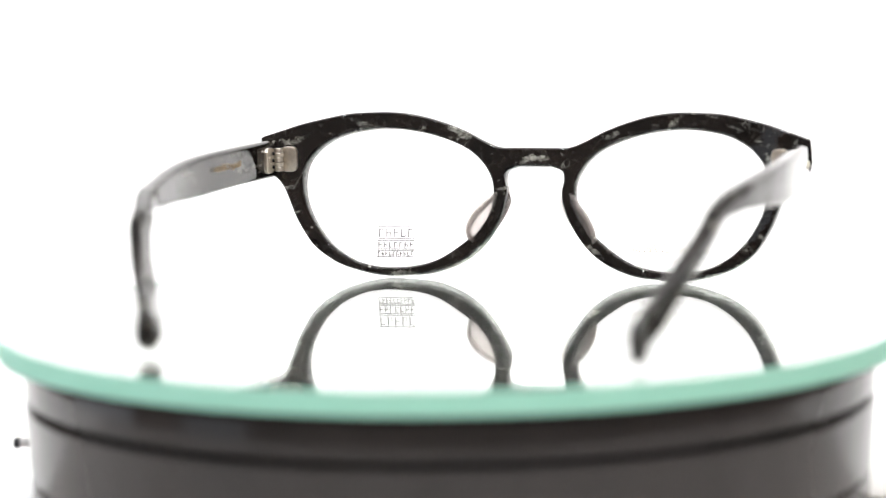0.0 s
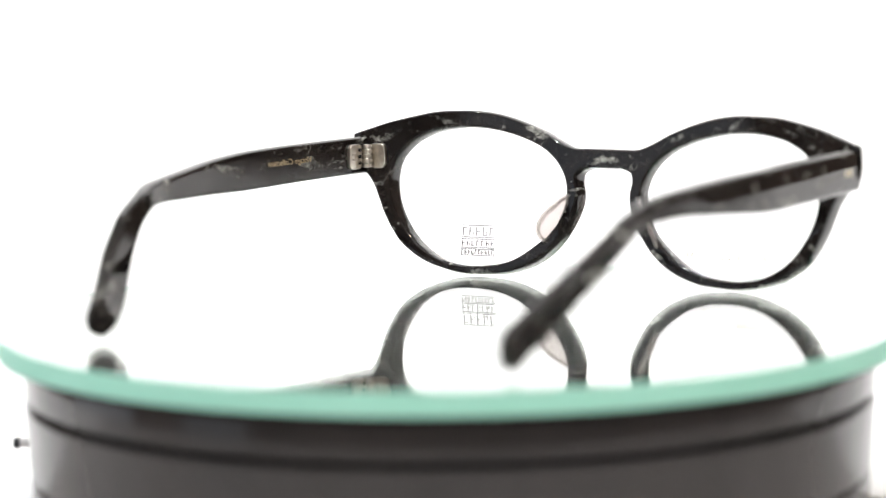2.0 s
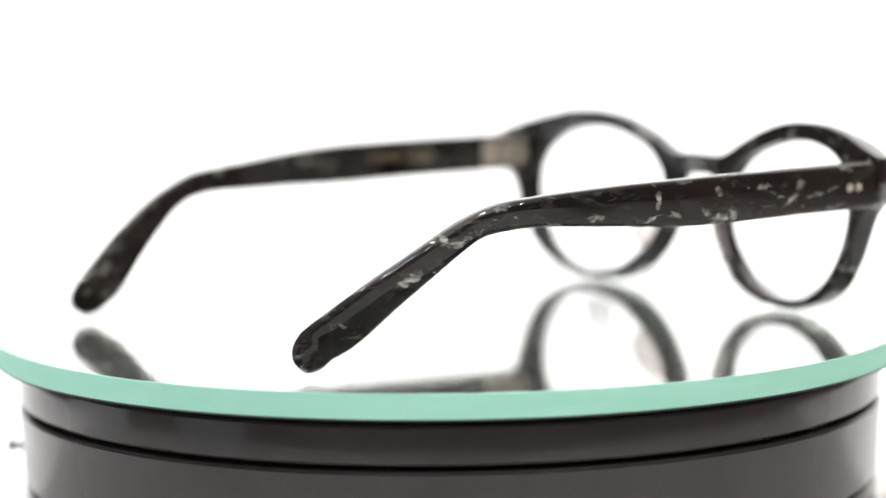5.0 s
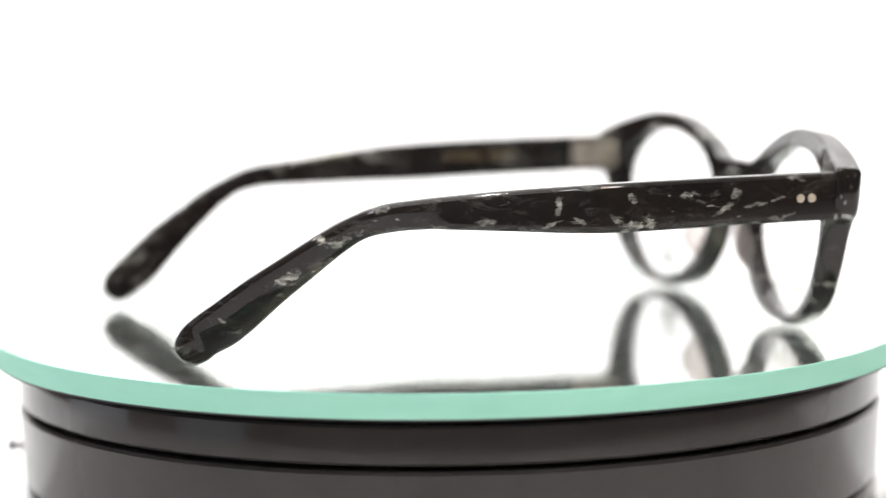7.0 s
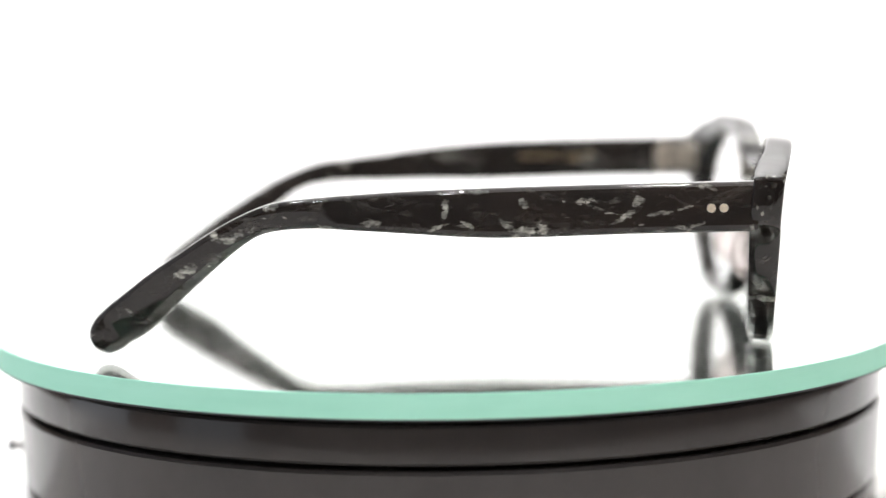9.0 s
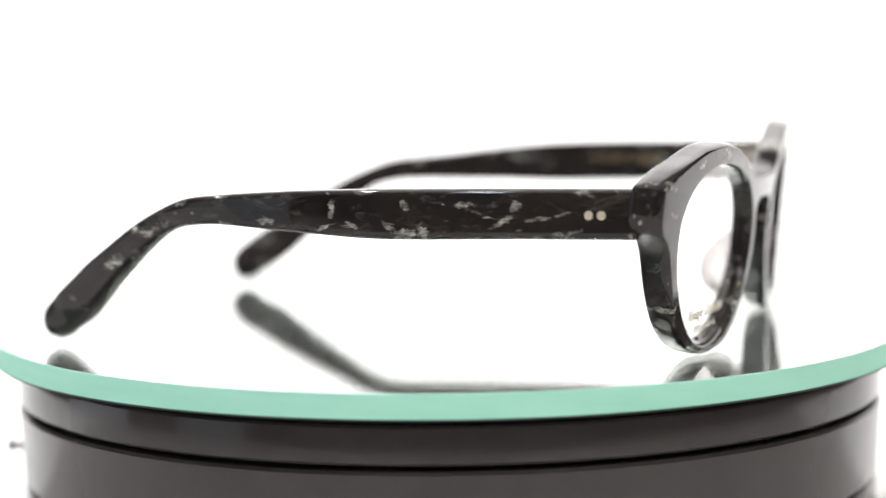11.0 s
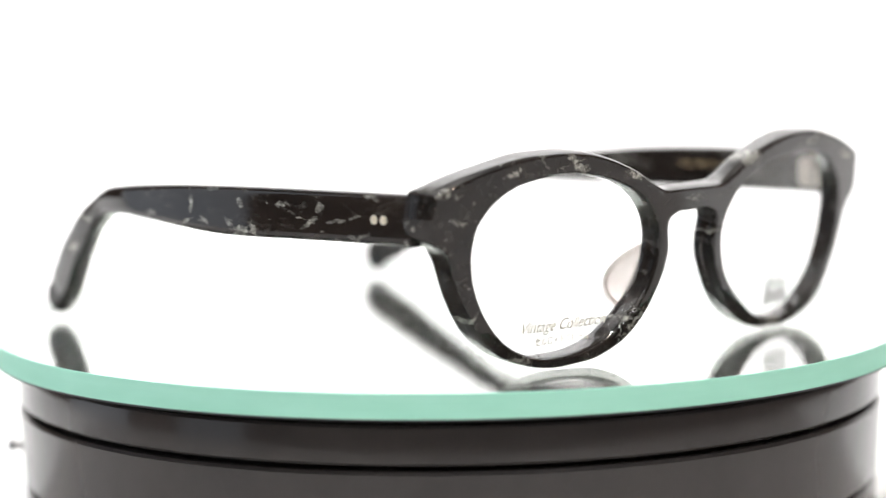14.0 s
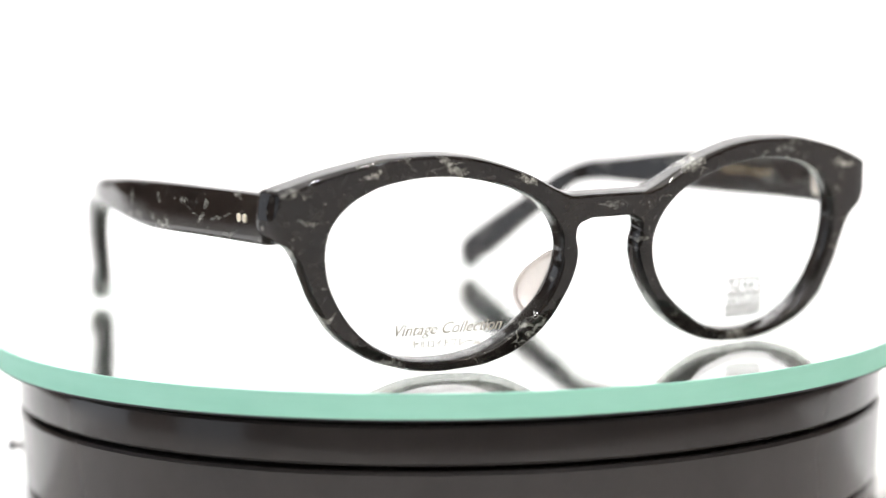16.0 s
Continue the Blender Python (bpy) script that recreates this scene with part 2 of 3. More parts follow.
def solid_outline(loops, half, bevel):
    """A flat body with rounded edges, filled between 2D loops, as a bmesh; its depth runs along z."""
    curve = bpy.data.curves.new("outline", "CURVE")
    curve.dimensions, curve.fill_mode = "2D", "BOTH"
    curve.extrude, curve.bevel_depth, curve.bevel_resolution, curve.offset = half - bevel, bevel, 4, -bevel
    for loop in loops:
        s = curve.splines.new("POLY")
        s.points.add(len(loop) - 1)
        for p, (x, y) in zip(s.points, loop):
            p.co = (x, y, 0, 1)
        s.use_cyclic_u = True
    ob = bpy.data.objects.new("outline", curve)
    scene.collection.objects.link(ob)
    me = ob.evaluated_get(bpy.context.evaluated_depsgraph_get()).to_mesh()
    bm = bmesh.new()
    bm.from_mesh(me)
    bpy.data.objects.remove(ob)
    bpy.data.curves.remove(curve)
    bmesh.ops.remove_doubles(bm, verts=bm.verts, dist=2e-6)
    return bm


def lettering(text, height, width, shear=0.0, heavier=-0.004):
    """Flat letters of that height, fitted to a width, centred on the origin in the xy plane."""
    curve = bpy.data.curves.new("letters", "FONT")
    curve.body, curve.shear, curve.size, curve.resolution_u = text, shear, 1.0, 3
    curve.extrude, curve.offset = 0.01, heavier
    ob = bpy.data.objects.new("letters", curve)
    scene.collection.objects.link(ob)
    me = ob.evaluated_get(bpy.context.evaluated_depsgraph_get()).to_mesh()
    bm = bmesh.new()
    bm.from_mesh(me)
    bpy.data.objects.remove(ob)
    bpy.data.curves.remove(curve)
    if bm.verts:
        xs, ys = [v.co.x for v in bm.verts], [v.co.y for v in bm.verts]
        w, h = max(xs) - min(xs), max(ys) - min(ys)
        for v in bm.verts:
            v.co = ((v.co.x - (max(xs) + min(xs)) / 2) / w * width, (v.co.y - (max(ys) + min(ys)) / 2) / h * height, v.co.z * 0.005)
    return bm


# ---- the room
def slab(name, size, at, material, label):
    ob = new(name, mesh_of(name, box(size, at, 0.004, 1), material))
    return tagged(ob, label, name.split("_")[0], kind="structure")


slab("floor", (4.4, 4.4, 0.1), (0, 0, -0.85), WALL, "pale floor of the white room")
slab("wall_north", (4.2, 0.1, 2.6), (0, 2.05, 0.5), TAN, "plain warm taupe wall behind the backdrop")
slab("wall_south", (4.2, 0.1, 2.6), (0, -2.05, 0.5), DUSK, "plain warm grey wall facing the backdrop")


def wall_with_window():
    """The side wall, with the openings through which the daylight comes."""
    bm = box((0.1, 4.0, 0.25), (-2.05, 0, -0.675), 0.003, 1)
    for size, at in (((0.1, 4.0, 0.45), (-2.05, 0, 1.575)), ((0.1, 0.4, 1.9), (-2.05, -1.8, 0.4)), ((0.1, 0.6, 1.9), (-2.05, -0.4, 0.4)),
                     ((0.1, 1.2, 1.9), (-2.05, 1.4, 0.4))):
        join(bm, box(size, at, 0.003, 1))
    ob = new("wall_west", mesh_of("wall_west", bm, TAN))
    return tagged(ob, "plain warm taupe wall with two tall window openings", "wall", kind="structure")


wall_with_window()
slab("wall_east", (0.1, 4.0, 2.6), (2.05, 0, 0.5), TAN, "plain warm taupe side wall")
slab("ceiling", (4.4, 4.4, 0.1), (0, 0, 1.85), WALL, "plain white ceiling")


def sweep():
    """The white paper that lies on the table and curves up behind."""
    line = [(0.004, 0.0), (0.55, 0.0)]
    line += [(0.55 + 0.3 * math.sin(a), 0.3 - 0.3 * math.cos(a)) for a in np.linspace(0.1, math.pi / 2, 14)]
    line += [(0.85, 1.5)]
    bm = bmesh.new()
    rows = []
    for i, (y, z) in enumerate(line):
        (y0, z0), (y1, z1) = line[max(0, i - 1)], line[min(len(line) - 1, i + 1)]
        long = math.hypot(y1 - y0, z1 - z0)
        dy, dz = 0.002 * (z1 - z0) / long, -0.002 * (y1 - y0) / long
        rows.append([bm.verts.new(p) for p in ((-0.62, y, z), (0.85, y, z), (0.85, y + dy, z + dz), (-0.62, y + dy, z + dz))])
    for a, b in zip(rows, rows[1:]):
        for i in range(4):
            bm.faces.new((a[i], a[(i + 1) % 4], b[(i + 1) % 4], b[i]))
    bm.faces.new(rows[0])
    bm.faces.new(rows[-1])
    bmesh.ops.recalc_face_normals(bm, faces=bm.faces[:])
    return bm


BASE_Z = -0.046
paper = new("backdrop", mesh_of("backdrop", sweep(), PAPER))
paper.location = (0, 0, BASE_Z + 0.0024)
tagged(paper, "seamless white paper sweep curving up behind the turntable", "backdrop", kind="structure")


def table():
    ob = new("table")
    ob.location = (0, 0.15, -0.8)
    top = BASE_Z + 0.8
    part("tabletop", box((1.56, 1.5, 0.03), (0.12, 0, top - 0.015), 0.004), CREAM, ob, "pale cream laminate top")
    leg = box((0.06, 0.06, top - 0.03), (0, 0, (top - 0.03) / 2), 0.004)
    first = part("leg", leg, CREAM, ob)
    for i, (x, y) in enumerate(((-0.61, -0.68), (0.85, -0.68), (-0.61, 0.68), (0.85, 0.68))):
        o = first if i == 0 else new("leg", first.data)
        o.parent, o.location = ob, (x, y, 0)
    return tagged(ob, "pale cream laminate table under the paper backdrop", "table")


table()


# ---- the turntable: a still black base, and a mirror-backed glass plate that turns on it
GLASS_T = 0.0048


def turntable():
    ob = new("turntable")
    ob.location = (0, 0, BASE_Z + 0.0002)
    top = -BASE_Z - GLASS_T - 0.0022
    r = 0.0942
    groove = top - 0.0083
    upper = [(0.0, top), (r - 0.0016, top), (r - 0.0007, top - 0.0002), (r - 0.0002, top - 0.0007), (r, top - 0.0016),
             (r + 0.0002, groove + 0.0011), (r - 0.0002, groove + 0.0006), (r - 0.0012, groove + 0.0004), (0.08, groove + 0.0004), (0.0, groove + 0.0004)]
    part("upper_ring", lathe(upper), BLACK, ob, "glossy black plastic upper ring")
    lower = [(0.0, groove - 0.0004), (r - 0.0014, groove - 0.0004), (r - 0.0004, groove - 0.0006), (r + 0.0002, groove - 0.0012),
             (r - 0.0006, groove - 0.0161), (r - 0.0008, groove - 0.0165), (r - 0.0014, groove - 0.0167), (0.0, groove - 0.0167)]
    part("body", lathe(lower), SATIN, ob, "black plastic drum")
    foot = [(0.0, groove - 0.0167), (r - 0.0020, groove - 0.0167), (r - 0.0020, groove - 0.0172), (r - 0.0012, groove - 0.0174),
            (r - 0.0007, groove - 0.0180), (r - 0.0010, 0.0012), (r - 0.0016, 0.0), (0.0, 0.0)]
    part("foot_ring", lathe(foot), SATIN, ob)
    part("seat", lathe([(0, groove + 0.0005), (r - 0.0045, groove + 0.0005), (r - 0.0045, groove - 0.0005), (0, groove - 0.0005)]), SWITCH, ob)
    part("spindle", rod(0.03, 0.0017, Matrix.Translation((0, 0, top + 0.00085)), 48), SWITCH, ob)
    stem = rod(0.0011, 0.0080, pose(-0.0965, 0.012, 0.0156, 0, 90, 0), 20, 0.0002)
    knob = part("switch", stem, WALL, ob, "pale switch stem with a small dark button")
    part("button", rod(0.0013, 0.0016, pose(-0.1003, 0.012, 0.0156, 0, 90, 0), 20, 0.0003), SWITCH, knob, "dark round button")
    return tagged(ob, "round black plastic turntable with a mirrored glass plate on top", "turntable")


turntable_thing = turntable()


def mirror_plate(parent):
    r, e = 0.1, 0.00012
    bm = lathe([(0, 0), (r - e, 0), (r, -e), (r, -GLASS_T + e), (r - e, -GLASS_T), (0, -GLASS_T)], 256)
    for f in bm.faces:
        c = f.calc_center_median()
        f.material_index = 1 if math.hypot(c.x, c.y) > r - e * 1.2 else 0
    ob = part("mirror_plate", bm, (PLATE, EDGE), parent, "clear glass disc with sea-green ground edge")
    z = -GLASS_T - 0.00004
    part("silvering", lathe([(0, z), (r - 0.0005, z), (r - 0.0005, z - 0.00006), (0, z - 0.00006)], 256), MIRROR, ob, "mirror silvering under the glass")
    z -= 0.00008
    part("backing", lathe([(0, z), (r - 0.0003, z), (r - 0.0003, z - 0.0003), (0, z - 0.0003)], 256), SWITCH, ob, "dark backing paint")
    return ob


plate = mirror_plate(turntable_thing)

# ---- the spectacles, in millimetres: x across, y forwards, z up, on the plate's own centre
CX = 4.26


def front_y(x, z):
    return 68.3 + 0.10 * z - 0.0015 * x * x


def depth_at(x):
    s = min(1, max(0, (abs(x) - 54) / 12))
    return 5.2 + 0.9 * s * s * (3 - 2 * s)


UPPER = [(4.1, 32.6), (8.2, 32.6), (10.6, 33.2), (13.7, 34.6), (18.0, 36.8), (24.1, 39.1), (30.4, 40.8), (36.3, 41.5), (42.2, 41.5), (47.6, 41.2),
         (53.0, 40.2), (58.9, 38.8), (63.8, 37.2), (67.8, 35.5)]
LOWER = [(68.3, 35.1), (68.6, 31.9), (68.6, 28.6), (67.7, 26.2), (65.4, 24.4), (63.7, 22.0), (62.4, 18.9), (60.8, 14.9), (58.8, 11.2), (56.3, 7.65),
         (53.0, 4.95), (49.3, 2.85), (44.7, 1.35), (40.8, 0.45), (36.3, 0.05), (31.9, 0.25), (26.2, 0.8), (20.0, 2.9), (15.2, 6.0), (11.4, 10.2), (8.4, 15.3), (7.1, 19.3), (7.0, 22.0), (7.5, 24.3), (7.0, 26.6), (4.2, 27.7)]
OPENING = [(59.0, 23.8), (58.1, 28.6), (54.8, 32.6), (50.3, 35.2), (46.0, 36.4), (40.8, 37.1), (35.4, 37.1), (29.5, 36.3), (23.1, 34.6),
           (17.3, 32.0), (13.2, 28.4), (10.9, 24.1), (10.7, 19.9), (12.0, 15.6), (14.5, 11.8), (18.7, 8.1), (24.1, 4.6), (29.5, 2.9), (35.4, 2.3),
           (40.6, 2.6), (45.4, 3.9), (50.1, 6.6), (53.8, 10.2), (56.6, 14.5), (58.4, 18.9)]


def bend(bm, back, depth=depth_at, half=1.0):
    """Lays a flat body (metres, depth along z) onto the curved, tilted plane of the front."""
    for v in bm.verts:
        x, z, d = v.co.x / MM, v.co.y / MM, v.co.z / MM
        inward = back + (half - d) / (2 * half) * depth(x)
        flare = min(1, max(0, (abs(x) - 64) / 5)) * 1.9 * inward / 5.8 if z > 26 else 0
        y = front_y(x, z) - inward
        v.co = ((x + math.copysign(flare, x) + CX) * MM, y * MM, (z + 0.15 * inward) * MM)
    bmesh.ops.recalc_face_normals(bm, faces=bm.faces[:])
    if bm.calc_volume(signed=True) < 0:
        bmesh.ops.reverse_faces(bm, faces=bm.faces[:])
    return bm


def slice_x(bm, start, stop, step):
    for x in np.arange(start, stop, step):
        bmesh.ops.bisect_plane(bm, geom=bm.verts[:] + bm.edges[:] + bm.faces[:], plane_co=(x * MM, 0, 0), plane_no=(1, 0, 0))
    return bm


def frame_front(parent):
    right = list(spline(UPPER, 4)) + list(spline(LOWER, 4))
    outer = right + [(-x, z) for x, z in reversed(right)]
    hole = spline(OPENING, 4, True)
    loops = [[(x * MM, z * MM) for x, z in loop] for loop in (outer, hole, [(-x, z) for x, z in hole[::-1]])]
    bm = solid_outline(loops, 1.0 * MM, 0.66 * MM)
    slice_x(bm, -69, 70, 3.0)
    return polished(part("front", bend(bm, 0), CELLULOID, parent, "black celluloid front with grey flecks"))


def lens(parent, side):
    hole = np.array(spline(OPENING, 3, True))
    mid = hole.mean(0)
    hole = mid + (hole - mid) * 1.012
    loop = [(side * x * MM, z * MM) for x, z in (hole if side > 0 else hole[::-1])]
    bm = solid_outline([loop], 1.0 * MM, 0.05 * MM)
    slice_x(bm, side * 36 - 24, side * 36 + 25, 2.0)
    ob = part("lens", bend(bm, 2.2, lambda x: 1.2), LENS, parent, "clear demo lens")
    ob.visible_shadow = False
    return ob


def on_lens(bm, x0, z0, lift=0.25):
    """Print laid on the outer face of a lens."""
    for v in bm.verts:
        x, z = x0 - v.co.x / MM, z0 + v.co.y / MM
        v.co = ((x + CX) * MM, (front_y(x, z) - 2.2 + lift) * MM + v.co.z, (z + 0.33) * MM)
    return bm


def temple(parent, side, sway, sag):
    """One side arm, swept along its length; sway draws the tip further in, sag lowers its bend."""
    rows = np.array([(59.6, 35.3, 59.6, 25.8, 69.5), (36, 35.1, 36, 25.6, 70.4), (14.7, 34.8, 14.7, 25.2, 70.9), (4, 34.5, 4, 25.4, 70.7),
                     (-6.7, 34.1, -6.8, 26.1, 69.9), (-17.6, 33.4, -17.7, 26.7, 68.5), (-26, 32.7, -24.3, 27.0, 67.4), (-33, 31.7, -30.5, 26.6, 65.9),
                     (-39.9, 28.9, -35.5, 25.4, 64.0), (-45.7, 25.6, -40, 22.5, 63.0), (-51.6, 21.7, -45.5, 17.8, 61.0), (-57.7, 17.6, -50.7, 13.1, 58.7),
                     (-63.4, 13.2, -56.4, 7.5, 56.1), (-66.2, 11.1, -59.7, 4.9, 54.8), (-68.4, 9.1, -62.7, 3.2, 53.5)])
    line = spline(rows, 5)
    bm = bmesh.new()
    rings = []
    tip = [(math.cos(a) ** 0.72, math.sin(a)) for a in np.linspace(0, math.pi / 2, 9)][1:]
    end = line[-1]
    along = np.array([line[-1][0] - line[-4][0], line[-1][1] - line[-4][1]])
    along /= np.hypot(*along)
    stations = [(r, 1.0, 0.0) for r in line] + [(end, c, s * 5.4) for c, s in tip]
    for r, shrink, ahead in stations:
        ty, tz, by, bz, lat = r
        k = min(1, max(0, (-20 - ty) / 45))
        lat = lat - sway * k * k
        low = sag * math.exp(-((ty + 26) / 24) ** 2)
        tz, bz = tz - low, bz - low
        thick = 4.0 - 0.5 * k
        half = Vector((0, (ty - by) / 2, (tz - bz) / 2)) * max(shrink, 0.03)
        mid = Vector((0, (ty + by) / 2 + along[0] * ahead, (tz + bz) / 2 + along[1] * ahead))
        h = half.length
        half.normalize()
        t2 = thick / 2 * (0.25 + 0.75 * shrink)
        round_ = min(1.05, h * 0.9, t2 * 0.9)
        cut = 0.35 + 0.5 * k
        slope = lambda up: max(0, up / h - 0.15) ** 2 * 0.8 * min(1, 0.7 + k) + max(0, -up / h - 0.48) * cut * k * 2.2
        ring = []
        for sx, sh, a0 in ((1, 1, 0), (-1, 1, 90), (-1, -1, 180), (1, -1, 270)):
            for q in (-1, 0, 18, 36, 54, 72, 90, 91):
                a = radians(a0 + min(90, max(0, q)))
                px = sx * (t2 - round_) + round_ * math.cos(a)
                ph = sh * (h - round_) + round_ * math.sin(a)
                if q in (-1, 91):
                    px -= 0.12 * (t2 - round_) * math.sin(a) ** 2 * sx
                    ph -= 0.12 * (h - round_) * math.cos(a) ** 2 * sh
                p = mid + half * ph
                px -= slope(ph) if px > 0 else 0
                ring.append(bm.verts.new(((side * (lat - thick / 2 + px) + CX) * MM, p.y * MM, p.z * MM)))
        for share in (-0.56, -0.50, -0.46, -0.40, 0.15, 0.32, 0.48, 0.62):
            p = mid + half * (share * h)
            ring.append(bm.verts.new(((side * (lat - thick / 2 + t2 - slope(share * h)) + CX) * MM, p.y * MM, p.z * MM)))
        rings.append(ring)
    for a, b in zip(rings, rings[1:]):
        for i in range(len(a)):
            j = (i + 1) % len(a)
            bm.faces.new((a[i], a[j], b[j], b[i]))
    bm.faces.new(rings[0])
    bm.faces.new(rings[-1])
    bmesh.ops.recalc_face_normals(bm, faces=bm.faces[:])
    ob = polished(part("temple", bm, CELLULOID_SIDE if side > 0 else CELLULOID_FAR, parent, "black celluloid temple with pale grey wisps"))
    for y in (50.7, 53.1):
        pin = rod(0.85 * MM, 0.8 * MM, Matrix.Translation(((side * 69.65 + CX) * MM, y * MM, 30.4 * MM)) @ pose(0, 0, 0, 0, 90, 0), 20, 0.1 * MM)
        part("rivet", pin, RIVET, ob, "small round pale metal rivet")
    words = lettering("Vintage Collection", 1.9 * MM, 18 * MM, 0.35)
    for v in words.verts:
        v.co = ((side * 66.28 + CX) * MM - side * v.co.z, 26 * MM + side * v.co.x, 30.8 * MM + v.co.y)
    part("lettering", words, GOLD_PRINT, ob, "gold script lettering")
    return ob


def rounded_plate(width, height, thick, corner, matrix):
    """A small plate with rounded corners, lying in the xy plane of the given matrix (millimetres)."""
    loop = []
    for cx, cy, a0 in ((1, 1, 0), (-1, 1, 90), (-1, -1, 180), (1, -1, 270)):
        for q in (0, 22, 45, 67, 90):
            a = radians(a0 + q)
            loop.append(((cx * (width / 2 - corner) + corner * math.cos(a)) * MM, (cy * (height / 2 - corner) + corner * math.sin(a)) * MM))
    bm = solid_outline([loop], thick / 2 * MM, 0.22 * MM)
    bmesh.ops.recalc_face_normals(bm, faces=bm.faces[:])
    bmesh.ops.transform(bm, matrix=matrix, verts=bm.verts)
    return bm


def at_mm(x, y, z, rx=0, ry=0, rz=0):
    return pose(x * MM, y * MM, z * MM, rx, ry, rz)


def hinge(parent, side):
    """Two rounded leaves, one on the temple and one on the front, with interlocking knuckles between them."""
    c = CX
    turn = Matrix(((0, 0, side, 0), (1, 0, 0, 0), (0, 1, 0, 0), (0, 0, 0, 1)))
    ob = part("hinge", rounded_plate(5.6, 6.4, 1.4, 1.5, at_mm(side * 65.7 + c, 53.2, 30.4) @ turn), CHROME, parent, "satin silver barrel hinge with rounded leaves")
    back = front_y(62, 30.4) - depth_at(62)
    flat = Matrix(((1, 0, 0, 0), (0, 0, -1, 0), (0, 1, 0, 0), (0, 0, 0, 1)))
    part("front_leaf", rounded_plate(4.6, 6.4, 1.4, 1.5, at_mm(side * 62.4 + c, back - 0.2, 30.4) @ flat), CHROME, ob)
    for i in range(5):
        z = 28.0 + i * 1.2
        part("knuckle", rod((1.35 if i % 2 else 1.25) * MM, 1.08 * MM, at_mm(side * 64.4 + c, 57.3, z), 20, 0.18 * MM), CHROME, ob)
    for i in range(3):
        part("screw", rod(0.45 * MM, 0.5 * MM, at_mm(side * 64.85 + c, 54.6, 28.7 + i * 1.7, 0, 90, 0), 14), SCREW, ob)
    for i in range(2):
        part("ridge", box((0.5 * MM, 1.5 * MM, 0.5 * MM), ((side * 65.0 + c) * MM, 52.2 * MM, (29.8 + i * 1.2) * MM), 0.12 * MM), CHROME, ob)
    return ob


def tube(line, radius, around=10):
    """A round bead along a line of points."""
    bm = bmesh.new()
    rings = []
    for i, p in enumerate(line):
        ahead = (line[min(i + 1, len(line) - 1)] - line[max(i - 1, 0)]).normalized()
        a = ahead.orthogonal().normalized() if not rings else (axis - ahead * axis.dot(ahead)).normalized()
        axis, b = a, ahead.cross(a)
        rings.append([bm.verts.new(p + radius * (math.cos(2 * math.pi * k / around) * a + math.sin(2 * math.pi * k / around) * b)) for k in range(around)])
    for r, q in zip(rings, rings[1:]):
        for k in range(around):
            bm.faces.new((r[k], r[(k + 1) % around], q[(k + 1) % around], q[k]))
    bm.faces.new(rings[0])
    bm.faces.new(rings[-1])
    bmesh.ops.recalc_face_normals(bm, faces=bm.faces[:])
    return bm


def nose_pad(parent, side):
    """A clear D-shaped pad that flares back from the nose side of the rim."""
    bm = bmesh.new()
    rows = []
    for i in range(15):
        u = i / 14
        z = 21.8 - 12.4 * u
        x = np.interp(-z, (-22, -19.3, -15.5, -10.6, -6.8), (7.0, 7.1, 9.0, 12.2, 15.9)) + 0.5
        reach = 6.7 * math.sin(math.pi * min(1, max(0, 0.03 + 0.94 * u))) ** 0.55
        row = []
        for j in range(7):
            w = j / 6
            y = front_y(x, z) - 2.6 - reach * (w ** 1.3)
            thick = (1.1 + 2.2 * (1 - w) ** 2 * math.sin(math.pi * u) ** 0.5) * math.sqrt(max(0.02, 1 - w ** 6))
            row.append((x + 8.2 * w * reach / 10, y, z, thick))
        rows.append(row)
    sheets = []
    for s in (-1, 1):
        sheets.append([[bm.verts.new(((side * (x + s * th / 2) + CX) * MM, y * MM, z * MM)) for x, y, z, th in row] for row in rows])
    for sheet in sheets:
        for a, b in zip(sheet, sheet[1:]):
            for i in range(6):
                bm.faces.new((a[i], a[i + 1], b[i + 1], b[i]))
    p, q = sheets
    ids = [(i, 0) for i in range(15)] + [(14, j) for j in range(1, 7)] + [(i, 6) for i in range(13, -1, -1)] + [(0, j) for j in range(5, 0, -1)]
    for (a, b), (c, d) in zip(ids, ids[1:] + ids[:1]):
        bm.faces.new((p[a][b], p[c][d], q[c][d], q[a][b]))
    bmesh.ops.recalc_face_normals(bm, faces=bm.faces[:])
    edge = [Vector(((side * r[-1][0] + CX) * MM, r[-1][1] * MM, r[-1][2] * MM)) for r in rows]
    join(bm, tube(edge, 0.55 * MM))
    return part("nose_pad", bm, PAD, parent, "clear pinkish acetate nose pad")


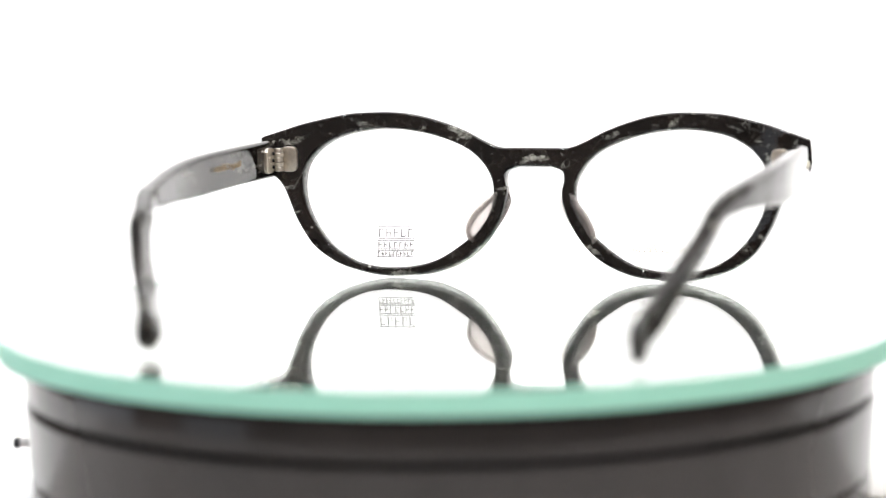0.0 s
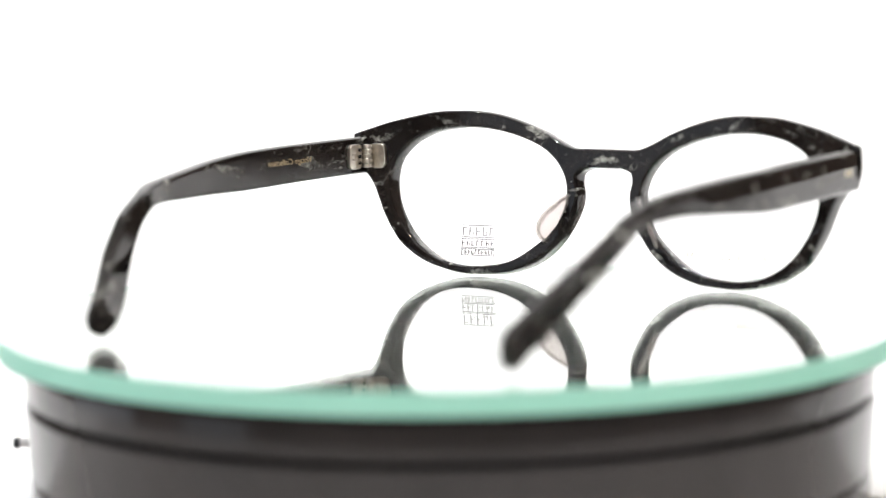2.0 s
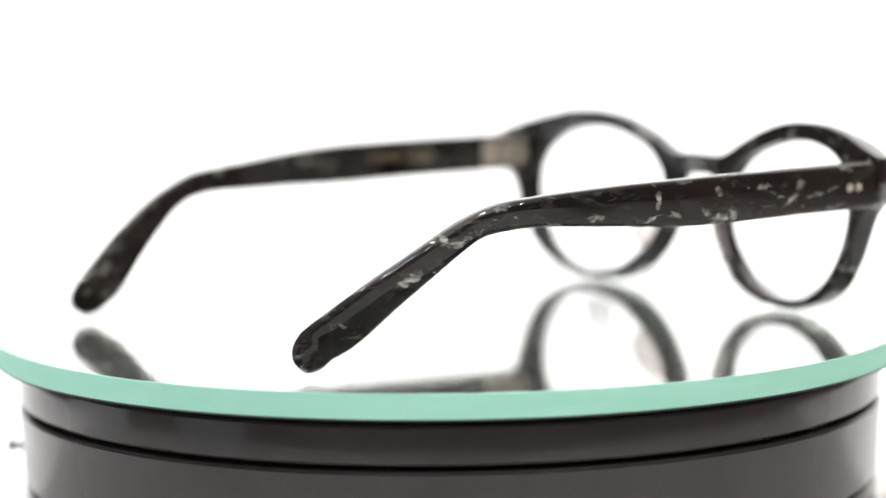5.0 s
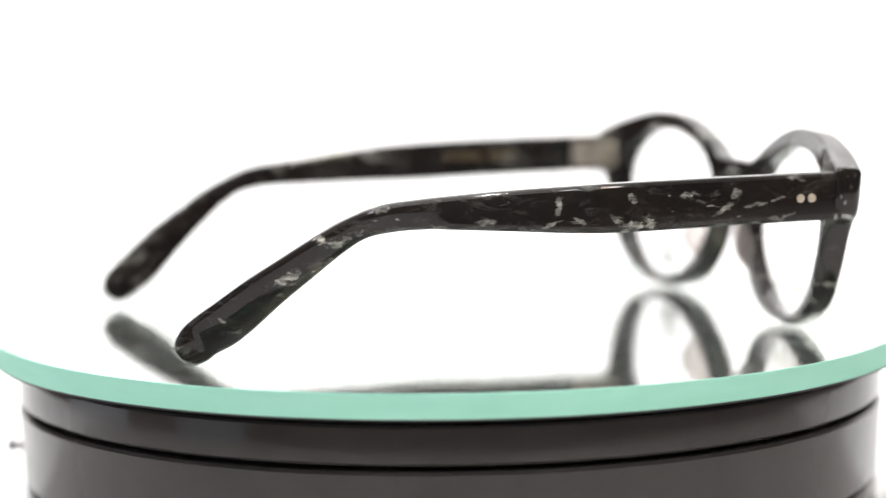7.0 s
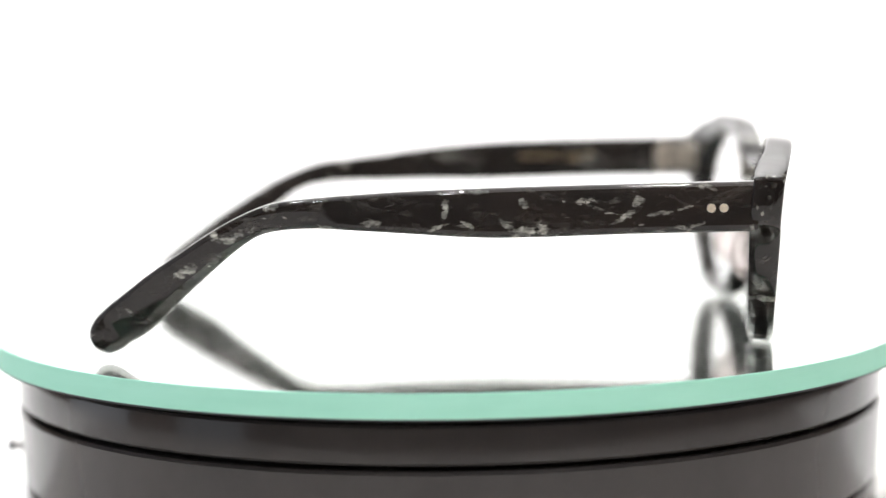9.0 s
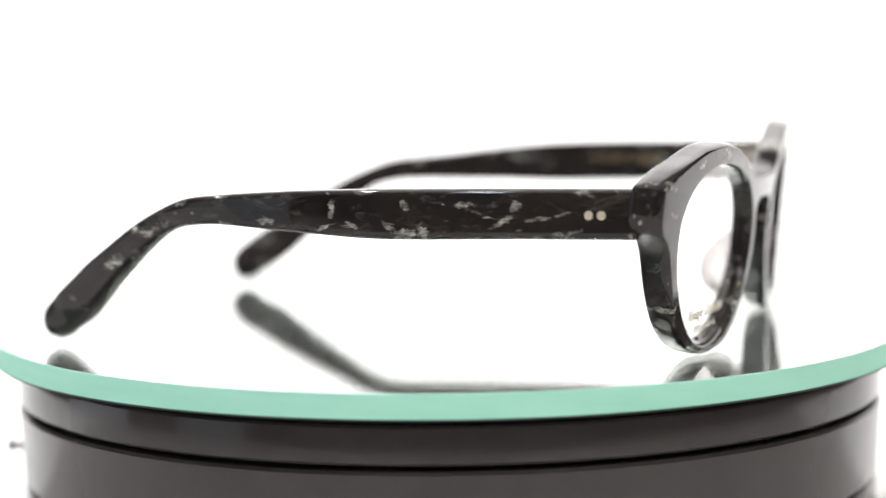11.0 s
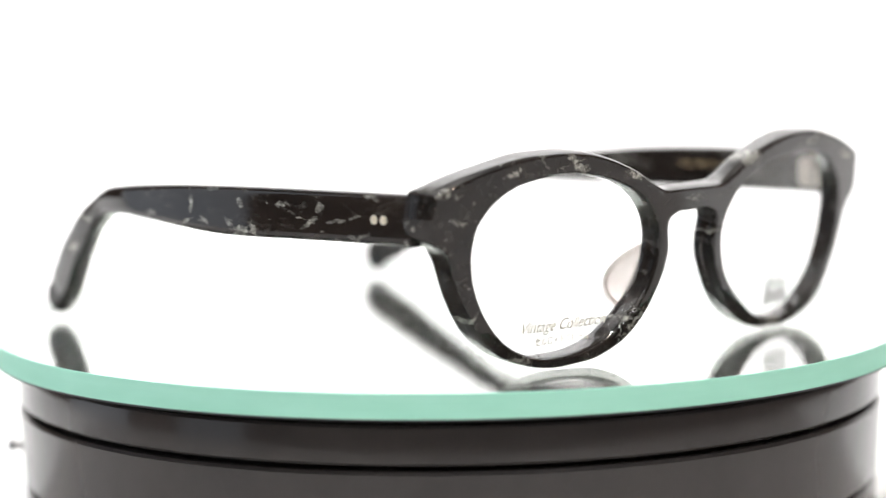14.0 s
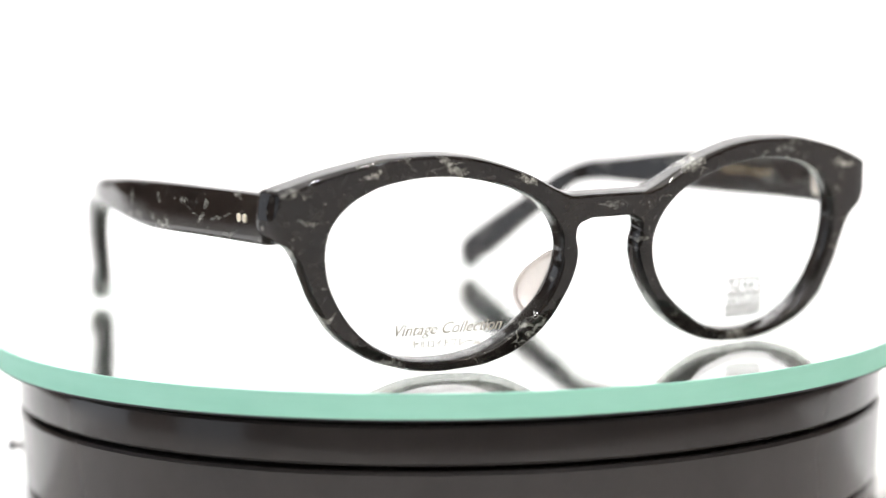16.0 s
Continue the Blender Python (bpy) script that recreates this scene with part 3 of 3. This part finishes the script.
def spectacles():
    ob = new("spectacles")
    frame_front(ob)
    for side, sway, sag in ((1, 0.0, 0.0), (-1, 2.5, 1.7)):
        temple(ob, side, sway, sag)
        hinge(ob, side)
        nose_pad(ob, side)
    right = lens(ob, 1)
    part("lettering", on_lens(lettering("Vintage Collection", 2.9 * MM, 22 * MM, 0.4, 0.0), 33.4, 7.8), PRINT, right, "pale gold script lettering")
    part("lettering", on_lens(lettering("セルロイドフレーム", 1.6 * MM, 14 * MM, 0.0, 0.0), 34.0, 5.2), PRINT, right, "small pale gold lettering")
    left = lens(ob, -1)
    for z in (12.5, 9.5, 9.05, 6.9, 6.5, 4.9):
        part("logo_line", on_lens(box((9.6 * MM, 0.25 * MM, 0.08 * MM)), -36.0, z), LOGO_PRINT, left)
    for z, h, n in ((11.0, 2.2, 5), (7.95, 1.5, 7), (5.7, 1.1, 10)):
        w = 9.4 / n
        for i in range(n):
            x = -36.0 - 4.7 + w * (i + 0.5)
            part("logo_bar", on_lens(box((0.31 * MM, h * MM, 0.08 * MM)), x - w * 0.26, z), LOGO_PRINT, left)
            part("logo_bar", on_lens(box((w * 0.55 * MM, 0.28 * MM, 0.08 * MM)), x, z + h * (0.42, -0.42, 0.0, 0.42, 0.0)[(i * 2 + n) % 5]), LOGO_PRINT, left)
            if i % 2:
                part("logo_bar", on_lens(box((0.2 * MM, h * 0.5 * MM, 0.08 * MM)), x + w * 0.24, z - h * 0.22), LOGO_PRINT, left)
    return tagged(ob, "black flecked celluloid spectacles with clear lenses on the mirror plate", "spectacles")


glasses = spectacles()


# ---- what turns
def motions():
    turn = lambda t: -15.43 + math.degrees(-0.1468225 * t - 0.00011165 * ((t - 8) ** 2 - 64))
    walk(glasses, [(t, pose(0, 0, 0, 0, 0, turn(t))) for t in range(17)])
    walk(plate, [(t, pose(0, 0, -BASE_Z - 0.0002, 0, 0, turn(t))) for t in range(17)])
    near, far = pose(0.0, -0.072, 0.02), pose(0.0, 0.066, 0.02)
    walk(focus, [(0, far), (1.5, far), (2.1, far), (2.3, near), (3.0, near), (16, near)])


motions()
